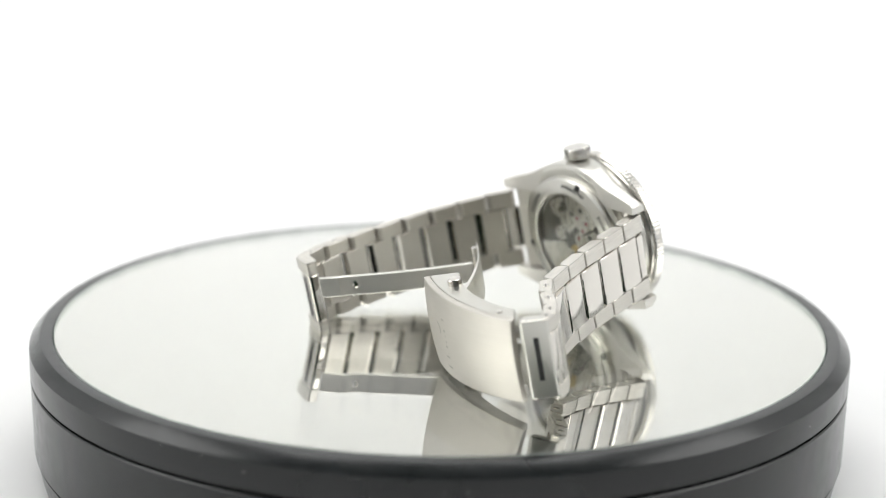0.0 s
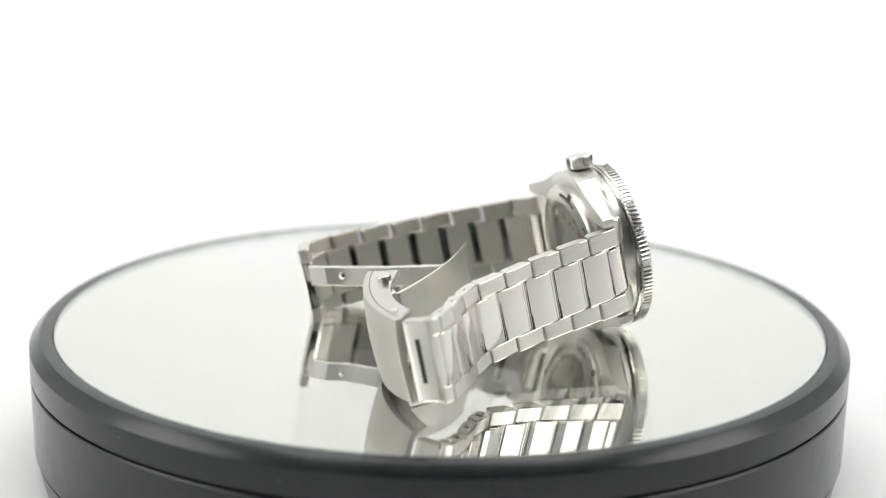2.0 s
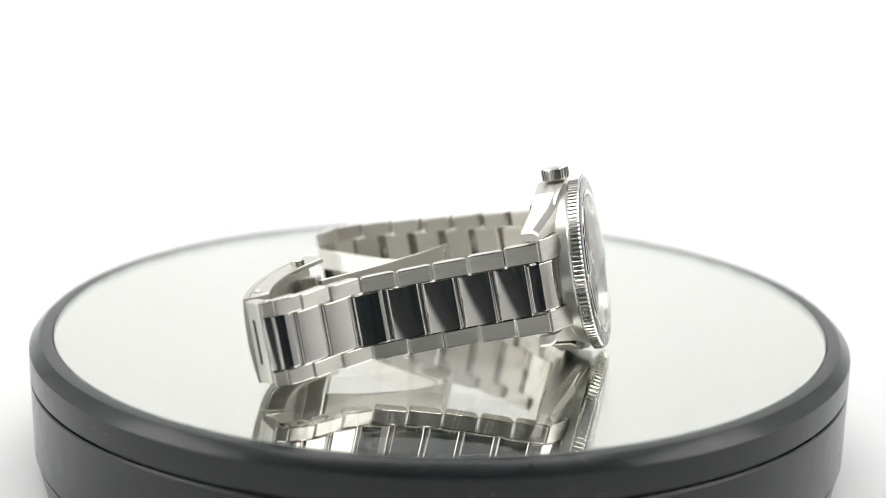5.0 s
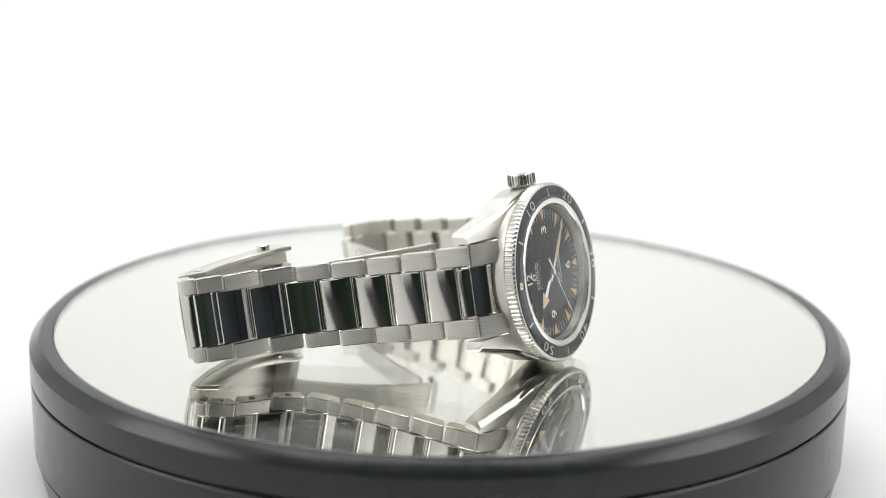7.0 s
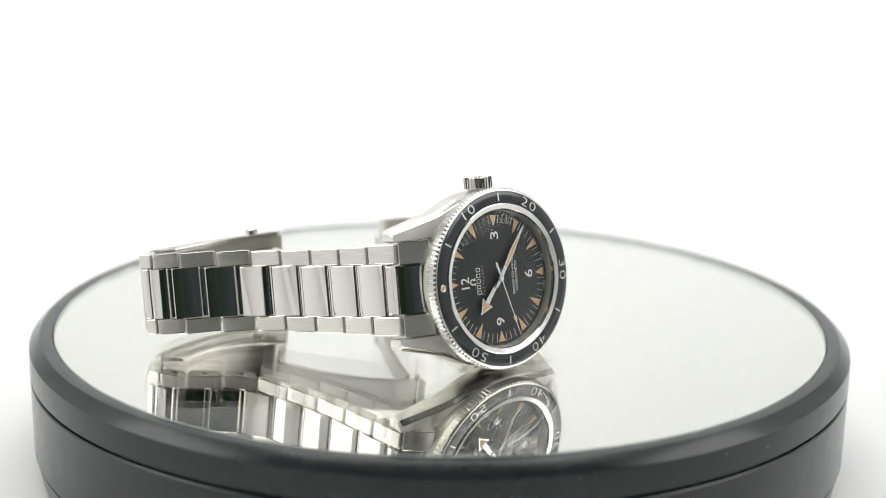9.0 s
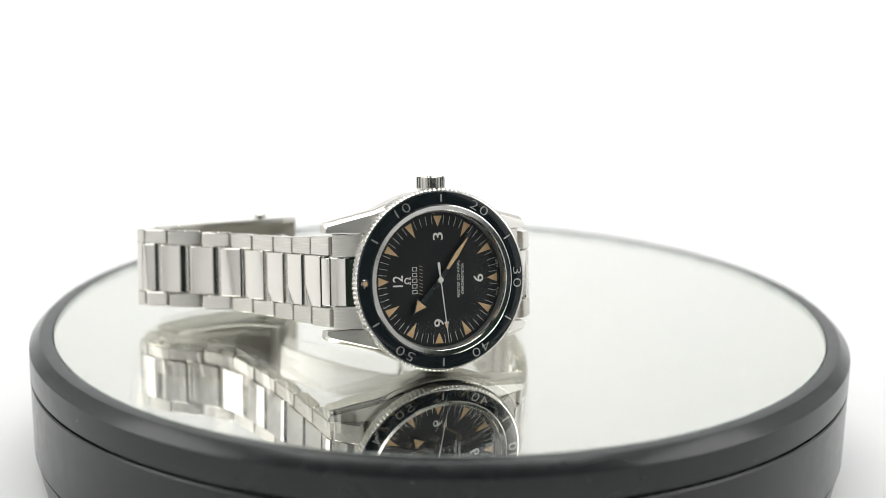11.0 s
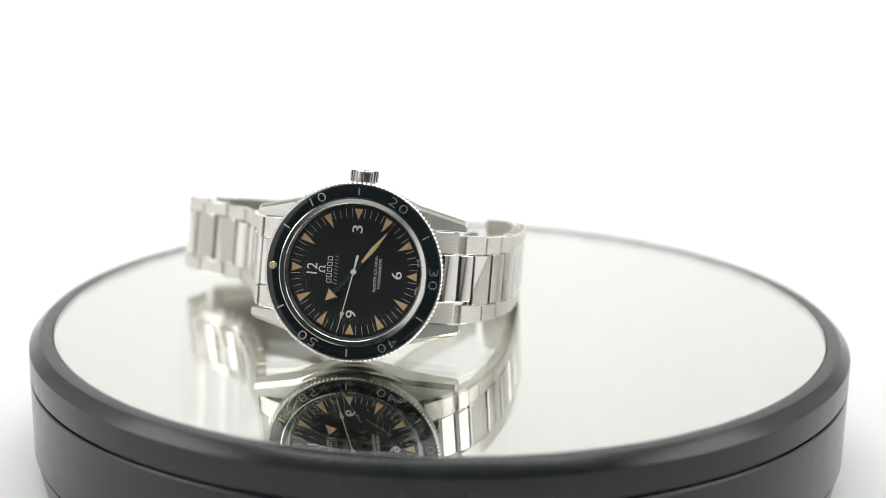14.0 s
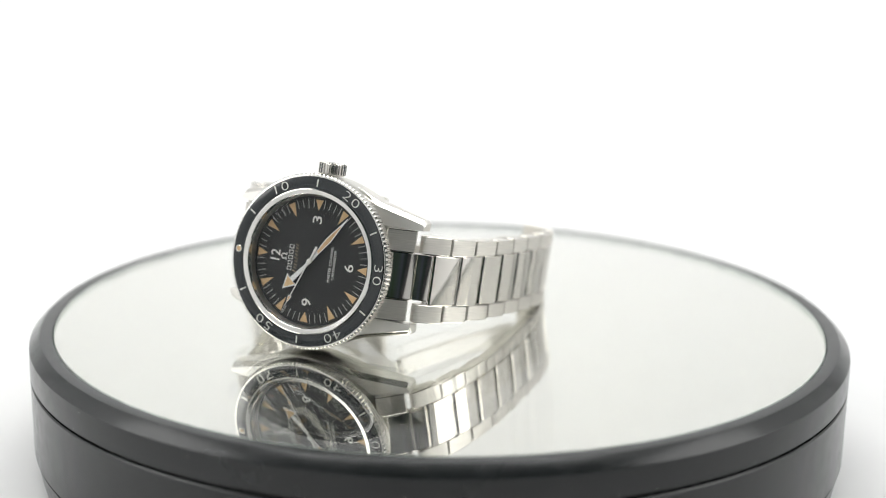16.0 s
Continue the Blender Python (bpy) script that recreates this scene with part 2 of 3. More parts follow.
def build_turntable():
    platter = part("platter", lathe([(0, -3.4), (94.75, -3.4), (94.8, -0.35), (95.0, -0.15), (97.35, -0.1), (97.85, -0.2), (98.1, -0.4), (100.15, -2.3), (100.4, -2.65), (100.45, -3.0),
                                     (100.45, -8.7), (100.15, -9.05), (98.0, -9.1), (0, -9.1)], 256), PLASTIC, turntable, "", None, 16)
    part("mirror_silver", lathe([(0, -0.9), (94.4, -0.9), (94.4, -1.1), (0, -1.1)], 256), MIRROR, platter, "silvered back of the mirror")
    part("mirror_glass", lathe([(0, 0), (93.9, 0), (94.45, -0.12)], 256), MIRROR_GLASS, platter, "clear thick glass of the mirror").visible_shadow = False
    part("mirror_edge", lathe([(94.5, -0.17), (94.62, -0.4), (94.62, -1.1), (94.45, -1.1), (94.45, -0.17)], 256), EDGE, platter, "greenish ground glass edge")
    part("base", lathe([(0, -9.15), (97.6, -9.15), (97.9, -9.6), (100.1, -9.65), (100.4, -9.95), (100.2, -27.6), (100.0, -27.9), (99.5, -28.0), (99.5, -28.3), (99.9, -28.4), (98.2, -36.3), (97.4, -37.0), (0, -37.0)], 256), PLASTIC, turntable)
    rng = random.Random(5)
    bm = bmesh.new()
    for _ in range(90):
        r, a, s = 88 * math.sqrt(rng.random()), rng.uniform(0, 6.283), rng.uniform(0.03, 0.09)
        m = shift(r * math.cos(a), r * math.sin(a), s * 0.4) @ turn(rng.uniform(0, 360)) @ Matrix.Diagonal((s * MM * rng.uniform(1, 2.5), s * MM, s * MM * 0.5, 1))
        bmesh.ops.create_icosphere(bm, subdivisions=1, radius=1, matrix=m)
    for _ in range(36):
        a, z, k = rng.uniform(0, 6.283), rng.uniform(-8.4, -3.1), rng.uniform(0.03, 0.08)
        m = shift(100.45 * math.cos(a), 100.45 * math.sin(a), z) @ Matrix.Rotation(a, 4, "Z") @ Matrix.Diagonal((k * MM * 0.3, k * MM * rng.uniform(0.6, 2.2), k * MM, 1))
        bmesh.ops.create_icosphere(bm, subdivisions=1, radius=1, matrix=m)
    tagged(part("dust", bm, DUST, platter), "fine pale dust specks", kind="stuff")
    return platter


platter = build_turntable()

# ---------------------------------------------------------------- the watch
# head frame: x towards six o'clock, y towards three o'clock (the crown), z out of the dial
HEAD = Matrix(((-0.596902, -0.186708, 0.780287, 0.041511), (0.800895, -0.080839, 0.593324, 0.010291), (-0.047701, 0.979084, 0.197786, 0.021086), (0.0, 0.0, 0.0, 1.0)))
CLOCK = HEAD @ turn(90)  # x towards three, y towards twelve
watch = tagged(new("wristwatch"), "steel diving watch, black dial, open clasp, on its side", "wristwatch")


def build_case():
    case = part("case", lathe([(0, -3.2), (18.5, -3.2), (18.7, -3.5), (18.7, -7.5), (18.9, -10.2), (18.6, -10.9), (16.6, -11.1), (0, -11.1)], 128), [SATIN, POLISHED], watch, "", CLOCK, 28)
    for sx in (1, -1):
        for sy in (1, -1):
            pts = [(10.9, 24.2), (12.6, 24.4), (13.3, 23.8), (15.95, 13.4), (18.6, 7.6), (14.5, 5.0), (10.9, 14.0)]
            pts = [(x * sx, y * sy) for x, y in pts]
            lug = bmesh.new()
            rings = []
            for inset, drop, level in ((0.0, 0.0, "low"), (0.0, 1.2, "top"), (0.9, 0.0, "top")):
                ring = []
                for k, (x, y) in enumerate(pts):
                    out = k in (1, 2, 3, 4)
                    z = -10.4 - (abs(y) - 5) * 0.10 if level == "low" else -3.6 - (abs(y) - 5) * 0.255 - (abs(x) - (inset if out else 0) - 10.9) * 0.06 - (drop if out else 0.05 * (drop > 0))
                    ring.append(lug.verts.new(((x - (sx * inset if out else 0)) * MM, y * MM, z * MM)))
                rings.append(ring)
            lug.faces.new(rings[0][::-1])
            lug.faces.new(rings[2])
            for low, top in zip(rings, rings[1:]):
                for k in range(len(pts)):
                    n = (k + 1) % len(pts)
                    face = lug.faces.new((low[k], low[n], top[n], top[k]))
                    face.material_index = 1 if top is rings[2] and k in (2, 3) else 0
            part("lug", soften(lug, 0.1, 24, 2, 1), [LUGS, POLISHED], case, "", None, 14)
        flank = [(sx * 20.0 * math.cos(radians(a)), 20.0 * math.sin(radians(a))) for a in range(-36, 37, 4)]
        flank += [(sx * 14.0, 9.0), (sx * 14.0, -9.0)]
        part("flank", soften(prism(flank, -10.8, lambda q: -3.7 - max(abs(q[1]) - 5, 0) * 0.255 - (abs(q[0]) - 10.9) * 0.06), 0.35, 40, 2, 0), [SATIN, POLISHED], case, "", None, 28)


def build_bezel():
    teeth = 4 * 120

    def coin(r, i):
        return r - (0.25 if r > 20.2 and i % 4 > 1 else 0.0)

    bezel = part("bezel", lathe([(16.95, -0.9), (16.95, -0.02), (19.75, -0.25), (20.1, -0.35), (20.5, -0.7), (20.5, -2.7), (20.1, -3.0), (19.6, -3.1), (19.5, -3.5), (16.5, -3.5)], teeth, coin), COIN, watch,
                 "coin-edged polished steel bezel", CLOCK, 24)
    part("bezel_insert", lathe([(16.95, -0.3), (16.95, 0.03), (17.1, 0.07), (19.6, -0.14), (19.75, -0.19), (19.75, -0.4)], 160), CERAMIC, bezel, "glossy black ceramic bezel ring")
    for k, word in enumerate(("10", "20", "30", "40", "50")):
        a = (k + 1) * 60
        part("numeral", lettering(word, 2.0, 3.7 if word == "10" else 4.6, 0.06, 1.14, 0.016), SILVER, bezel, "", turn(-a) @ shift(0, 18.35, -0.02) @ pose(0, 0, 0, -4.8))
    for k in range(6):
        tick = prism([(-0.17, -0.85), (0.17, -0.85), (0.17, 0.85), (-0.17, 0.85)], -0.05, 0.03)
        part("tick", tick, SILVER, bezel, "", turn(-30 - 60 * k) @ shift(0, 18.35, -0.025) @ pose(0, 0, 0, -4.8))
    pip = part("pip", lathe([(0.0, -0.1), (0.85, -0.1), (0.85, 0.10), (0.78, 0.16), (0.62, 0.16), (0.58, 0.1), (0, 0.1)], 32), POLISHED, bezel, "steel ring at twelve", shift(0, 18.35, -0.03))
    part("pip_lume", lathe([(0, 0.14), (0.4, 0.13), (0.58, 0.09)], 24), LUME, bezel, "tan luminous dot", shift(0, 18.35, -0.03))
    part("inner_ring", lathe([(16.9, -0.6), (16.9, 0.12), (16.7, 0.22), (15.75, 0.05), (15.6, -0.1), (15.5, -0.9), (15.9, -1.0)], 128), RING, watch, "bright steel ring round the crystal", CLOCK)
    part("rehaut", lathe([(15.5, -0.92), (15.2, -2.4), (15.6, -2.5), (15.8, -1.1)], 128, None, True), SATIN, watch, "satin steel wall round the dial", CLOCK)


def wedge(r0, r1, w, z0, z1):
    """A marker pointing inwards, base at r1."""
    return prism([(0, r0), (w / 2, r1), (-w / 2, r1)], z0, z1)


def build_dial():
    z = -2.4
    dial = part("dial", lathe([(0, z), (15.3, z), (15.3, z - 0.4), (0, z - 0.4)], 96), DIAL, watch, "matte black dial", CLOCK)
    for h in range(12):
        a = -30 * h
        r0, w = (11.9, 2.05) if h % 3 == 0 else (10.9, 1.75)
        part("hour_marker", soften(wedge(r0, 14.35, w, z, z + 0.12), 0.03, 35, 1), LUME, dial, "", turn(a))
    for m in range(60):
        if m % 5:
            part("minute_tick", prism([(-0.045, 12.5), (0.045, 12.5), (0.045, 14.5), (-0.045, 14.5)], z, z + 0.03), PRINT, dial, "", turn(-6 * m))
    for word, a in (("12", 0), ("3", 90), ("6", 180), ("9", 270)):
        x, y = 9.75 * math.sin(radians(a)), 9.75 * math.cos(radians(a))
        part("numeral", lettering(word, 2.4, 2.5 if word == "12" else 1.75, 0.06, 0.98, -0.006), PRINT, dial, "", shift(x, y, z + 0.05))
    # emblem and maker's lines as plain shapes
    ring = [(0.72 * math.sin(radians(a)), 0.05 + 0.72 * math.cos(radians(a))) for a in range(-140, 141, 20)]
    core = [(0.45 * math.sin(radians(a)), 0.05 + 0.45 * math.cos(radians(a))) for a in range(-140, 141, 20)]
    bm = bmesh.new()
    for i in range(len(ring) - 1):
        prism([core[i], ring[i], ring[i + 1], core[i + 1]], 0, 0.05, into=bm)
    for s in (1, -1):
        prism([(s * 0.25, -0.75), (s * 0.85, -0.75), (s * 0.85, -0.52), (s * 0.25, -0.52)], 0, 0.05, into=bm)
    part("emblem", bm, PRINT, dial, "small silver emblem", shift(0, 7.45, z))
    for k in range(5):
        frame_bar = bmesh.new()
        for x0, y0, x1, y1 in ((-0.45, -0.58, -0.32, 0.58), (0.32, -0.58, 0.45, 0.58), (-0.32, 0.45, 0.32, 0.58), (-0.32, -0.58, 0.32, -0.45)):
            prism([(x0, y0), (x1, y0), (x1, y1), (x0, y1)], 0, 0.04, into=frame_bar)
        part("maker_bar", frame_bar, PRINT, dial, "", shift(-2.54 + 1.27 * k, 5.7, z))
    for k in range(9):
        h = 0.75 if k in (0,) else 0.42
        slant = [(-0.2, -0.32), (-0.06, -0.32), (0.22, h), (0.08, h)]
        part("script_bar", prism(slant, 0, 0.04), GILT, dial, "", shift(-3.05 + 0.77 * k, 4.15, z))
    part("lettering", lettering("MASTER CO-AXIAL", 0.66, 8.3, 0.04, 1.08), PRINT, dial, "", shift(0, -4.85, z + 0.02))
    part("lettering", lettering("CHRONOMETER", 0.66, 6.9, 0.04, 1.08), PRINT, dial, "", shift(0, -5.85, z + 0.02))
    part("lettering", lettering("SWISS", 0.42, 1.9, 0.04, 1.1), PRINT, dial, "", turn(-192.5) @ shift(0, 14.75, z + 0.02) @ turn(180))
    part("lettering", lettering("MADE", 0.42, 1.7, 0.04, 1.1), PRINT, dial, "", turn(-167.5) @ shift(0, 14.75, z + 0.02) @ turn(180))


def build_pointers():
    hour = bmesh.new()
    prism([(-0.28, -1.6), (0.28, -1.6), (0.55, 0), (0.45, 2.0), (0.62, 6.6), (1.85, 6.4), (0, 9.9), (-1.85, 6.4), (-0.62, 6.6), (-0.45, 2.0), (-0.55, 0)], -1.72, -1.58, into=hour)
    hour_hand = part("hour_hand", hour, POINTER, watch, "broad arrow hour hand", CLOCK @ turn(-310.5))
    part("hour_lume", prism([(1.3, 6.75), (0, 9.3), (-1.3, 6.75)], -1.6, -1.53), LUME, hour_hand)
    minute = bmesh.new()
    prism([(-0.3, -2.4), (0.3, -2.4), (0.55, 0), (0.45, 2.2), (0.72, 7.0), (0.06, 14.0), (-0.06, 14.0), (-0.72, 7.0), (-0.45, 2.2), (-0.55, 0)], -1.32, -1.2, into=minute)
    minute_hand = part("minute_hand", minute, POINTER, watch, "lance-shaped minute hand", CLOCK)
    part("minute_lume", prism([(0.28, 3.0), (0.5, 7.0), (0.12, 11.4), (-0.12, 11.4), (-0.5, 7.0), (-0.28, 3.0)], -1.22, -1.14), LUME, minute_hand)
    sec = lathe([(0, -0.95), (0.62, -0.95), (0.62, -0.78), (0.45, -0.72), (0, -0.72)], 32)
    prism([(-0.13, -1.0), (0.13, -1.0), (0.1, 9.6), (0.02, 14.3), (-0.02, 14.3), (-0.1, 9.6)], -0.92, -0.82, into=sec)
    prism([(-0.22, -4.0), (0.22, -4.0), (0.3, -3.4), (0.16, -0.5), (-0.16, -0.5), (-0.3, -3.4)], -0.92, -0.82, into=sec)
    prism([(0.5, 9.5), (0, 11.6), (-0.5, 9.5)], -0.93, -0.81, into=sec)
    second_hand = part("second_hand", sec, PRINT, watch, "thin pale second hand", CLOCK)
    part("second_lume", prism([(0.3, 9.7), (0, 11.1), (-0.3, 9.7)], -0.84, -0.77), LUME, second_hand)
    return minute_hand, second_hand


def build_crystal():
    prof = [(0, 1.35), (5, 1.25), (10, 0.92), (13.5, 0.5), (15.0, 0.22), (15.45, -0.05), (15.45, -0.7)]
    ob = part("crystal", lathe(prof, 96), GLASS, watch, "clear domed sapphire crystal", CLOCK)
    ob.visible_shadow = False


def build_crown():
    flutes = 4 * 24

    def flute(r, i):
        return r - (0.34 if r > 3.0 and i % 4 > 1 else 0.0)

    prof = [(0, 0.0), (1.6, 0.0), (1.6, 1.0), (2.6, 1.1), (3.25, 1.5), (3.3, 3.7), (3.1, 4.0), (2.7, 4.15), (2.4, 4.1), (0, 4.3)]
    part("crown", lathe(prof, flutes, flute), COIN, watch, "fluted winding crown", CLOCK @ shift(19.05, 0, -6.39) @ Matrix.Rotation(radians(90), 4, "Y"), 25)


def build_back():
    back = part("caseback", lathe([(16.9, -10.9), (16.8, -12.0), (16.3, -12.5), (13.2, -13.1), (12.7, -13.0), (12.5, -12.3), (12.5, -11.6), (0, -11.6)], 128), SATIN, watch, "engraved steel caseback ring", CLOCK)
    plate = part("movement", lathe([(0, -11.75), (12.3, -11.75), (12.3, -11.6), (0, -11.6)], 64), PLATE, watch, "decorated automatic movement behind glass", CLOCK)
    rng = random.Random(11)
    def sector(r0, r1, a0, a1):
        steps = [a0 + (a1 - a0) * k / 16 for k in range(17)]
        return [(r0 * math.cos(radians(a)), r0 * math.sin(radians(a))) for a in steps][::-1] + [(r1 * math.cos(radians(a)), r1 * math.sin(radians(a))) for a in steps]

    part("rotor", soften(prism(sector(2.4, 12.0, 176, 262), -12.35, -12.05), 0.1, 40, 1), MOVEMENT, plate, "winding rotor")
    for r0, r1, a0, a1 in ((1.5, 11.6, 66, 150), (4.4, 11.8, -4, 60), (2.2, 8.0, -34, -10), (9.2, 11.6, -40, -8)):
        part("bridge", soften(prism(sector(r0, r1, a0, a1), -12.0, -11.7), 0.12, 40, 1), MOVEMENT, plate, "striped steel bridge")
    for x, y, r, m in ((5.2, -1.0, 2.6, MOVEMENT), (1.6, -4.4, 2.0, MOVEMENT), (-2.6, 0.6, 1.7, BRASS), (0.6, 3.0, 2.2, MOVEMENT), (7.6, -5.0, 1.5, MOVEMENT)):
        part("wheel", lathe([(0, -12.1), (r * 0.35, -12.1), (r * 0.4, -12.02), (r, -12.0), (r, -11.7), (0, -11.7)], 40), m, plate, "", shift(x, y, 0))
    for x, y in ((1.2, 2.6), (0.4, 8.8), (5.6, 6.1), (-2.0, 6.4), (3.4, 4.4), (6.6, 3.0)):
        part("jewel", lathe([(0, -12.14), (0.42, -12.12), (0.5, -12.0), (0.5, -11.8)], 20), JEWEL, plate, "", shift(x, y, 0))
    for x, y in ((7.4, 1.0), (8.8, 4.6), (4.2, 9.4), (-4.2, 8.4), (9.6, -2.0), (2.0, 6.6), (5.4, -4.6), (-5.5, -2.4)):
        part("screw", lathe([(0, -12.13), (0.55, -12.13), (0.68, -12.0), (0.68, -11.8)], 20), ENGRAVED, plate, "", shift(x, y, 0))
    ob = part("back_crystal", lathe([(0, -12.95), (12.45, -12.95), (12.5, -12.55), (0, -12.55)], 64), GLASS, watch, "flat clear sapphire window", CLOCK)
    ob.visible_shadow = False
    for start, count in ((18, 11), (70, 9), (130, 12), (205, 10), (270, 12), (325, 8)):
        for k in range(count):
            h = rng.uniform(0.35, 0.5)
            bm = prism([(-0.2, -h), (0.2, -h), (0.2, h), (-0.2, h)], -0.03, 0.03)
            part("engraved_mark", bm, ENGRAVED, back, "", turn(start + 2.7 * k) @ shift(0, 14.85, -12.83) @ Matrix.Rotation(radians(10.5), 4, "X"))
    for a in (50, 170, 290):
        # key slots: their shade is a dark plate on the ring
        part("key_slot", prism([(-0.8, -0.8), (0.8, -0.8), (0.8, 0.8), (-0.8, 0.8)], -0.05, 0.05), DARK, back, "", turn(a) @ shift(0, 15.9, -12.58) @ Matrix.Rotation(radians(10.5), 4, "X"))


# ---- bracelet: joints of the outer face, (x, z) in the head frame, and the lift along y
SIDE_TWELVE = [(-23.6, -9.0), (-25.5, -16.7), (-27.4, -24.6), (-29.5, -32.4), (-32.5, -39.9), (-35.7, -47.3), (-41.6, -52.6), (-48.8, -57.0), (-53.4, -61.5), (-54.6, -64.6)]
LIFT_TWELVE = [0, 0, 0, 0.05, 0.3, 0.6, 1.0, 1.45, 1.65, 1.75]
SIDE_SIX = [(24.4, -9.3), (28.95, -15.8), (31.9, -23.4), (34.0, -31.3), (35.0, -39.4), (35.4, -47.6), (35.6, -55.8), (35.2, -63.9), (32.9, -72.0), (24.4, -74.2)]
LIFT_SIX = [-0.3, -0.4, -0.2, 0.2, 0.6, 1.0, 1.5, 1.9, 2.25, 2.3]
HALF = [10.3, 10.0, 9.7, 9.5, 9.35, 9.3, 9.3, 9.3, 9.3, 9.3]
MID = 5.8  # half the width of the polished middle row


def bar(length, lo, hi, thick, dome, end, slant=1.05):
    """A link piece: outer face at z = 0, slightly domed along x, with rounded ends."""
    half = length / 2
    flat = half - end
    top = [(i / 4 * flat, -dome * (i / 4 * flat / half) ** 2) for i in range(-4, 5)]
    fall = top[-1][1]
    turned = [(flat + end * math.sin(radians(a)), fall - end + end * math.cos(radians(a))) for a in (18, 36, 54, 72, 90)]
    pts = [(-half + slant - 0.6, -thick + 0.6), (-half, fall - end - 0.3)] + [(-x, z) for x, z in turned[::-1]] + top + turned
    pts += [(half, fall - end - 0.3), (half - slant + 0.6, -thick + 0.6), (half - slant, -thick), (-half + slant, -thick)]
    bm = soften(prism(pts, lo, hi, "y"), 0.2, 60, 2, 2)
    bmesh.ops.recalc_face_normals(bm, faces=bm.faces[:])
    for f in bm.faces:
        if f.normal.z < -0.8:
            f.material_index = 1
    return bm


def seat_of(p, q, lift, flip):
    """The pose, in the head frame, of a piece from joint p to joint q."""
    d = Vector((q[0] - p[0], 0, q[1] - p[1])).normalized() * (-1 if flip else 1)
    y = Vector((0, 1, 0))
    z = d.cross(y)
    m = Matrix((d, y, z)).transposed().to_4x4()
    return HEAD @ shift((p[0] + q[0]) / 2, lift, (p[1] + q[1]) / 2) @ m


def screw_head():
    bm = lathe([(0, 0.05), (0.8, 0.05), (0.9, -0.05), (0.9, -0.2)], 24)
    start = len(bm.faces)
    prism([(-0.62, -0.13), (0.62, -0.13), (0.62, 0.13), (-0.62, 0.13)], 0.03, 0.07, into=bm)
    bm.faces.ensure_lookup_table()
    for f in bm.faces[start:]:
        f.material_index = 1
    return bm


def build_side(joints, lifts, flip, screws):
    count = len(joints) - 1
    for i in range(count):
        p, q = joints[i], joints[i + 1]
        gap = math.dist(p, q)
        lift, half = (lifts[i] + lifts[i + 1]) / 2, (HALF[i] + HALF[i + 1]) / 2
        seat = seat_of(p, q, lift, flip)
        for lo, hi in ((MID + 0.06, half), (-half, -MID - 0.06)):
            ob = part("outer_link", bar(gap - 0.28, lo, hi, 3.0, 0.10, 0.45), [BRUSHED, INNER, POLISHED], watch, "", seat, 15)
            if i in screws:
                y = hi if hi > 0 else lo
                turned = Matrix.Rotation(radians(-90 if hi > 0 else 90), 4, "X")
                part("screw", screw_head(), [POLISHED, ENGRAVED], ob, "", shift(0, y, -1.5) @ turned)
        if i < count - 1:
            r = joints[i + 2]
            a = (p[0] + (q[0] - p[0]) * 0.4, p[1] + (q[1] - p[1]) * 0.4)
            b = (q[0] + (r[0] - q[0]) * 0.4, q[1] + (r[1] - q[1]) * 0.4)
            bend = 0.25 * math.dist(((a[0] + b[0]) / 2, (a[1] + b[1]) / 2), q)
            seat = seat_of(a, b, lifts[i + 1], flip) @ shift(0, 0, 0.1 + bend)
            half = MID
            part("center_link", bar(math.dist(a, b) - 0.55, -half, half, 3.1 + bend, 0.3, 0.75, 0.9), [POLISHED, INNER, POLISHED], watch, "", seat, 15)
            part("hinge_bar", bar(1.5, -half + 0.1, half - 0.1, 1.6, 0.1, 0.5), [POLISHED, INNER, POLISHED], watch, "", seat_of(a, q, lifts[i + 1], flip) @ shift((0.5 if flip else -0.5) * math.dist(a, q), 0, -0.45), 15)
    p, q = joints[-2], joints[-1]
    gap, half, s = math.dist(p, q), MID, -1 if flip else 1
    seat = seat_of(p, q, lifts[-1], flip)
    part("clasp_link", bar(gap * 0.74, -half, half, 3.0, 0.15, 0.6), [POLISHED, INNER, POLISHED], watch, "", seat @ shift(s * gap * 0.12, 0, 0), 15)
    if not flip:
        part("slot", prism([(-0.9, -half + 0.7), (0.9, -half + 0.7), (0.9, half - 0.7), (-0.9, half - 0.7)], -0.4, 0.06), DARK, watch, "dark plate for the shade in the spring-bar slot", seat @ shift(gap * 0.1, 0, 0))
    part("hinge_bar", bar(1.4, -half + 0.1, half - 0.1, 1.8, 0.1, 0.5), [POLISHED, INNER, POLISHED], watch, "", seat @ shift(-s * gap * 0.34, 0, -0.5), 15)


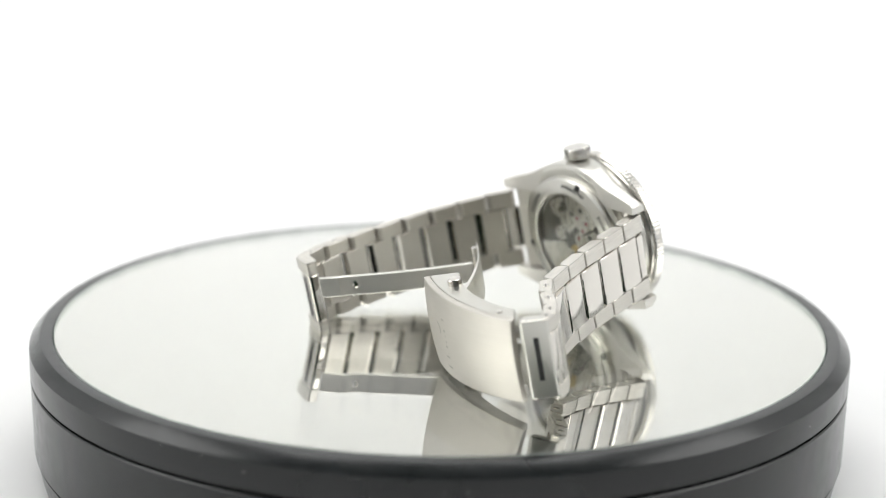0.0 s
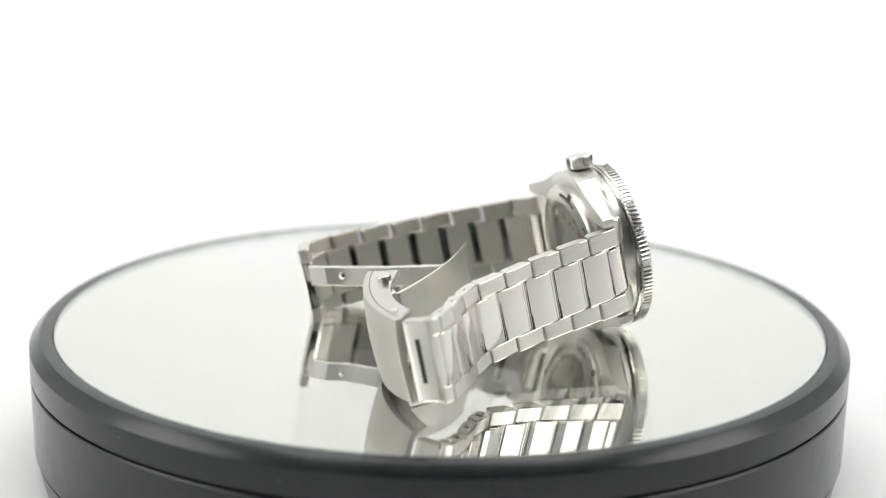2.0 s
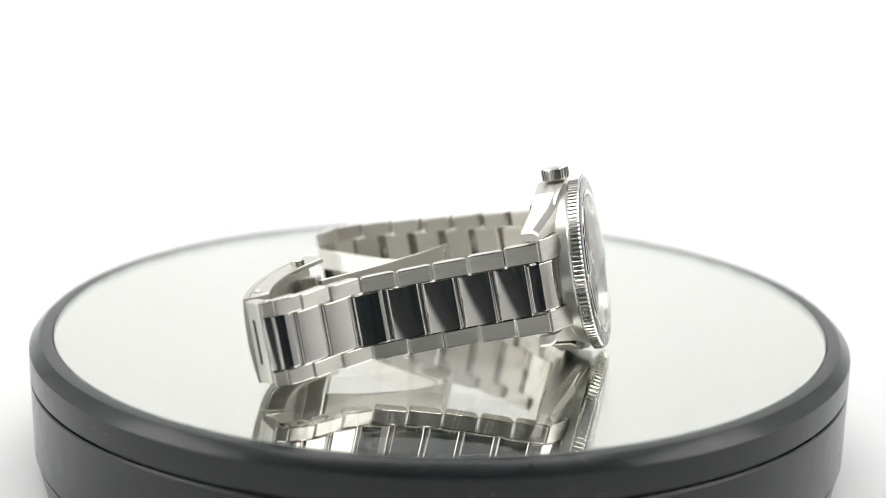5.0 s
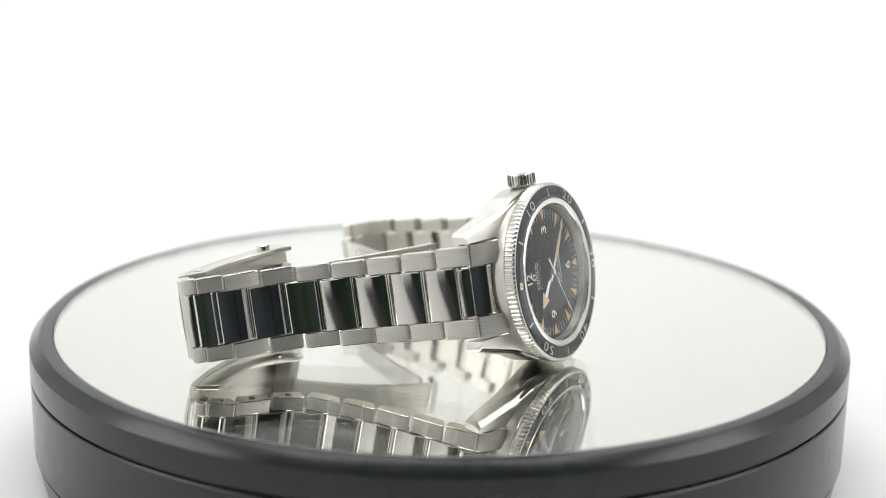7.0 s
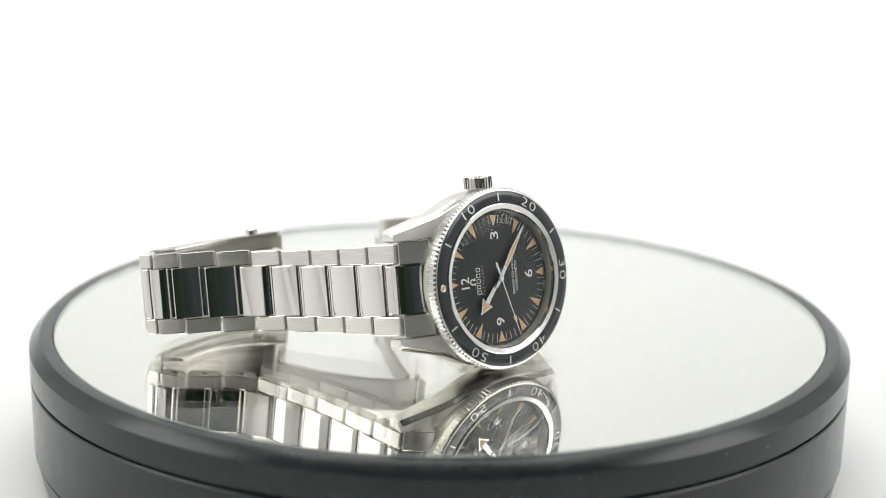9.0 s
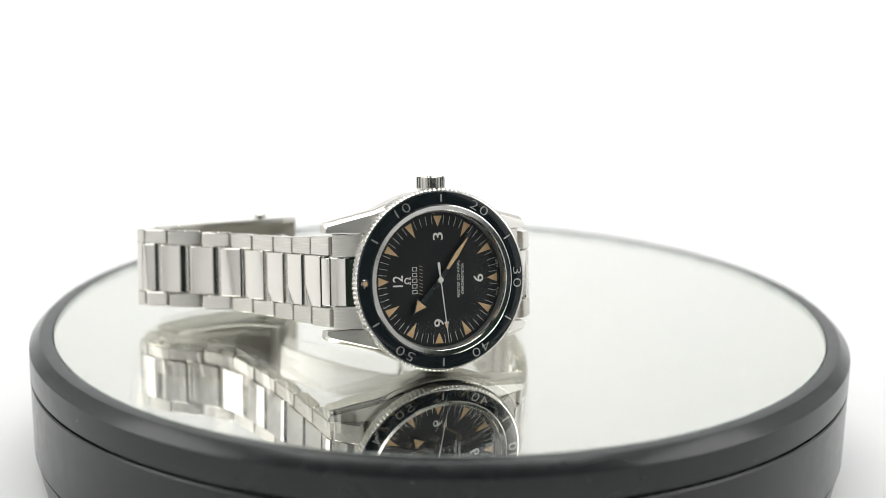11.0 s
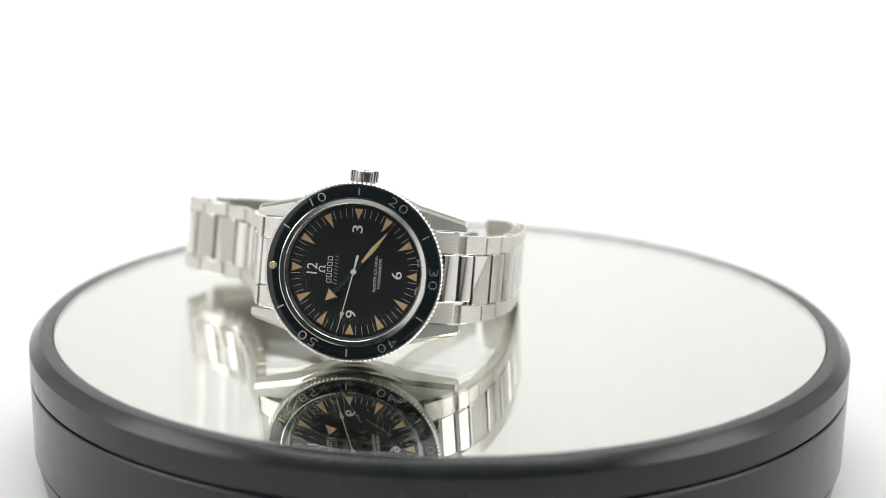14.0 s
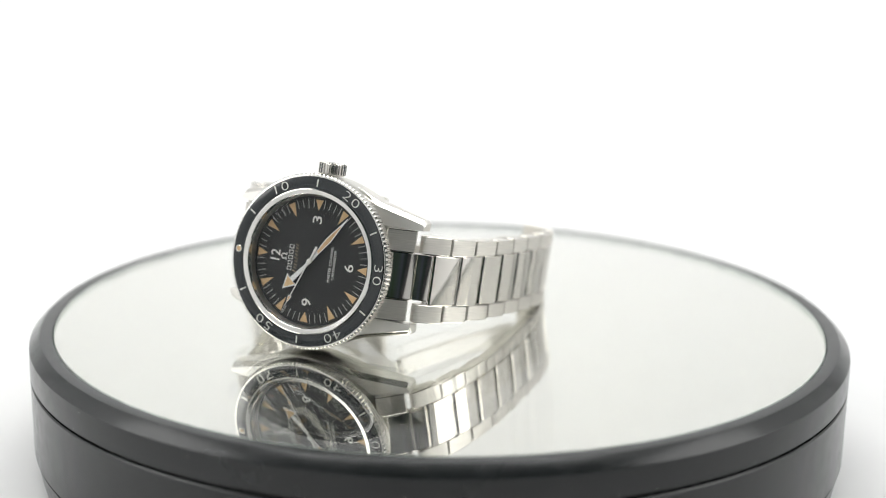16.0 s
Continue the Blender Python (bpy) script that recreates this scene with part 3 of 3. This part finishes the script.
def build_end_links():
    for flip, s in ((True, -1), (False, 1)):
        p, q = (s * 17.0, -4.9), (s * 22.9, -8.9)
        seat = seat_of(p, q, 0, flip)
        gap = math.dist(p, q)
        for lo, hi in ((5.5, 10.65), (-10.65, -5.5)):
            part("end_link", bar(gap, lo, hi, 3.6, 0.12, 0.4), [BRUSHED, INNER, POLISHED], watch, "", seat, 15)
        part("end_link_center", bar(gap + 0.8, -5.42, 5.42, 3.4, 0.85, 0.6), [POLISHED, INNER, POLISHED], watch, "", seat @ shift(-0.4 if flip else 0.4, 0, 0.12), 15)
        first = (SIDE_TWELVE if flip else SIDE_SIX)
        a = (first[0][0] + (first[1][0] - first[0][0]) * 0.4, first[0][1] + (first[1][1] - first[0][1]) * 0.4)
        part("center_link", bar(math.dist(q, a) - 0.5, -5.35, 5.35, 2.9, 0.2, 0.4), [POLISHED, INNER, POLISHED], watch, "", seat_of((q[0] + s * 0.4, q[1] - 0.6), a, 0, flip) @ shift(0, 0, 0.15), 15)


def arc(p, q, sag, n=14):
    """Points from p to q on a shallow bow; sag lies to the right of the way from p to q."""
    d = (q[0] - p[0], q[1] - p[1])
    l = math.hypot(*d)
    nx, nz = d[1] / l, -d[0] / l
    return [(p[0] + d[0] * t + nx * sag * 4 * t * (1 - t), p[1] + d[1] * t + nz * sag * 4 * t * (1 - t)) for t in (i / (n - 1) for i in range(n))]


def build_clasp():
    b_end, a_end = (-48.8, -70.0), (-13.2, -66.0)
    lo, hi = (-7.6, -8.1), (11.3, 12.8)
    outer = arc(b_end, a_end, 3.3)
    inner = arc((-48.4, -68.6), (-13.8, -64.8), 3.1)
    deep = arc((-44.4, -65.2), (-18.4, -59.8), 3.0)
    cover = part("clasp_cover", soften(crowned(outer, inner, lo, hi, 0.7), 0.25, 50, 2), COVER, watch, "curved satin steel clasp cover", HEAD)
    for y0, y1 in (((10.0, 11.5), (11.28, 12.78)), ((-7.58, -8.08), (-6.3, -6.8))):
        part("side_wall", soften(strip(inner, deep, y0, y1), 0.3, 50, 2), SATIN, cover)
    for x, z in ((-23.0, -64.6),):
        part("pusher", soften(lathe([(0, 1.2), (1.45, 1.2), (1.6, 1.0), (1.6, -0.3), (0, -0.3)], 32), 0.15, 40, 2), POLISHED, cover, "round release button", shift(x, 12.6, z) @ Matrix.Rotation(radians(-90), 4, "X"))
        part("pusher", soften(lathe([(0, 0.6), (1.4, 0.6), (1.5, 0.45), (1.5, -0.2), (0, -0.2)], 32), 0.15, 40, 2), POLISHED, cover, "round release button", shift(x, -8.0, z) @ Matrix.Rotation(radians(90), 4, "X"))
    part("pin", lathe([(0, 0.1), (0.8, 0.1), (0.9, 0)], 24), POLISHED, cover, "", shift(-43.0, 11.6, -68.4) @ Matrix.Rotation(radians(-90), 4, "X"))
    # plain etched marks on the outside of the cover
    bow = math.atan2(a_end[1] - b_end[1], a_end[0] - b_end[0])
    for k in range(6):
        t = 0.78 if k == 0 else 0.69
        x = b_end[0] + (a_end[0] - b_end[0]) * t
        z = b_end[1] + (a_end[1] - b_end[1]) * t - 3.3 * 4 * t * (1 - t) - 0.02
        y = 3.4 if k == 0 else 8.6 - 2.6 * k
        z -= 0.7 * (1 - (2 * (y + 7.9) / 19.9 - 1) ** 2)
        m = shift(x, y, z) @ Matrix.Rotation(-bow - radians(12 if k == 0 else 9), 4, "Y")
        if k == 0:
            bm = lathe([(1.5, -0.02), (1.95, -0.02), (1.95, 0.02), (1.5, 0.02)], 32, None, True)
        else:
            bm = prism([(-1.15, -0.8), (1.15, -0.8), (1.15, -0.4), (-1.15, -0.4)], -0.02, 0.02)
            prism([(-1.15, 0.4), (1.15, 0.4), (1.15, 0.8), (-1.15, 0.8)], -0.02, 0.02, into=bm)
        part("etched_mark", bm, FAINT, cover, "", m)
    # the block that joins the bracelet to the cover, with its slot
    block = part("clasp_block", bar(6.2, -6.8, 11.0, 3.0, 0.12, 0.8), [SATIN, INNER, POLISHED], watch, "satin steel end block of the clasp", seat_of((-54.7, -65.0), (-50.4, -69.2), 0.0, True), 15)
    part("slot", prism([(-0.55, -2.6), (0.55, -2.6), (0.55, 7.2), (-0.55, 7.2)], -0.12, 0.04), DARK, block, "dark plate for the shade in the spring-bar slot")
    # folding blades
    one = [(22.6, -72.2), (19.9, -69.0), (19.4, -67.0)] + arc((18.9, -65.4), (5.6, -39.4), -0.8, 10)
    one_in = [(21.9, -73.0), (19.0, -69.4), (18.4, -67.2)] + arc((17.9, -65.8), (4.6, -39.8), -0.8, 10)
    blade = part("folding_blade", soften(strip(one, one_in, (3.0, -1.6), (8.0, 3.4)), 0.2, 50, 1), BLADE, watch, "brushed steel folding blade", HEAD)
    part("rivet", lathe([(0, 0.5), (0.5, 0.5), (0.95, 0.25), (1.0, -0.2)], 24), POLISHED, blade, "", shift(18.0, 4.6, -65.4) @ Matrix.Rotation(radians(-112), 4, "Y"))
    two = arc((7.6, -35.8), (-19.2, -61.0), 2.2)
    two_in = arc((6.6, -36.6), (-18.4, -62.0), 2.2)
    part("folding_blade", soften(strip(two, two_in, -1.4, 7.6), 0.25, 50, 1), BLADE, watch, "bowed steel folding blade", HEAD)
    hinge = lathe([(0, -4.4), (0.8, -4.4), (0.9, -4.2), (0.9, 4.0), (0.8, 4.2), (0, 4.2)], 24)
    part("hinge_pin", hinge, POLISHED, watch, "", HEAD @ shift(6.2, 2.2, -37.6) @ Matrix.Rotation(radians(-90), 4, "X"))
    part("clasp_bar", lathe([(0, -8.3), (0.8, -8.3), (0.8, 8.3), (0, 8.3)], 24), POLISHED, watch, "", HEAD @ shift(-49.8, 1.9, -64.9) @ Matrix.Rotation(radians(-90), 4, "X"))
    part("clasp_lock", soften(prism([(-20.5, -66.0), (-16.5, -65.6), (-17.0, -61.5), (-20.0, -61.8)], -6.5, 8.5, "y"), 0.3, 40, 1), SATIN, watch, "", HEAD)


build_case()
build_bezel()
build_dial()
minute_hand, second_hand = build_pointers()
build_crystal()
build_crown()
build_back()
build_end_links()
build_side(SIDE_TWELVE, LIFT_TWELVE, True, (5, 6, 7, 8))
build_side(SIDE_SIX, LIFT_SIX, False, (6, 7))
build_clasp()


# ---------------------------------------------------------------- what moves
def motions():
    speed = -9.481
    steps = [0.5 * i for i in range(33)]
    walk(watch, [(t, pose(0, 0, 0, 0, 0, speed * t)) for t in steps])
    walk(platter, [(t, pose(0, 0, 0, 0, 0, speed * t)) for t in steps])
    walk(second_hand, [(t, CLOCK @ turn(-(271.9 + 6.0 * (t - 12.5)))) for t in steps])
    walk(minute_hand, [(t, CLOCK @ turn(-(126.3 + 0.1 * (t - 12.5)))) for t in (0.0, 8.0, LAST)])


motions()
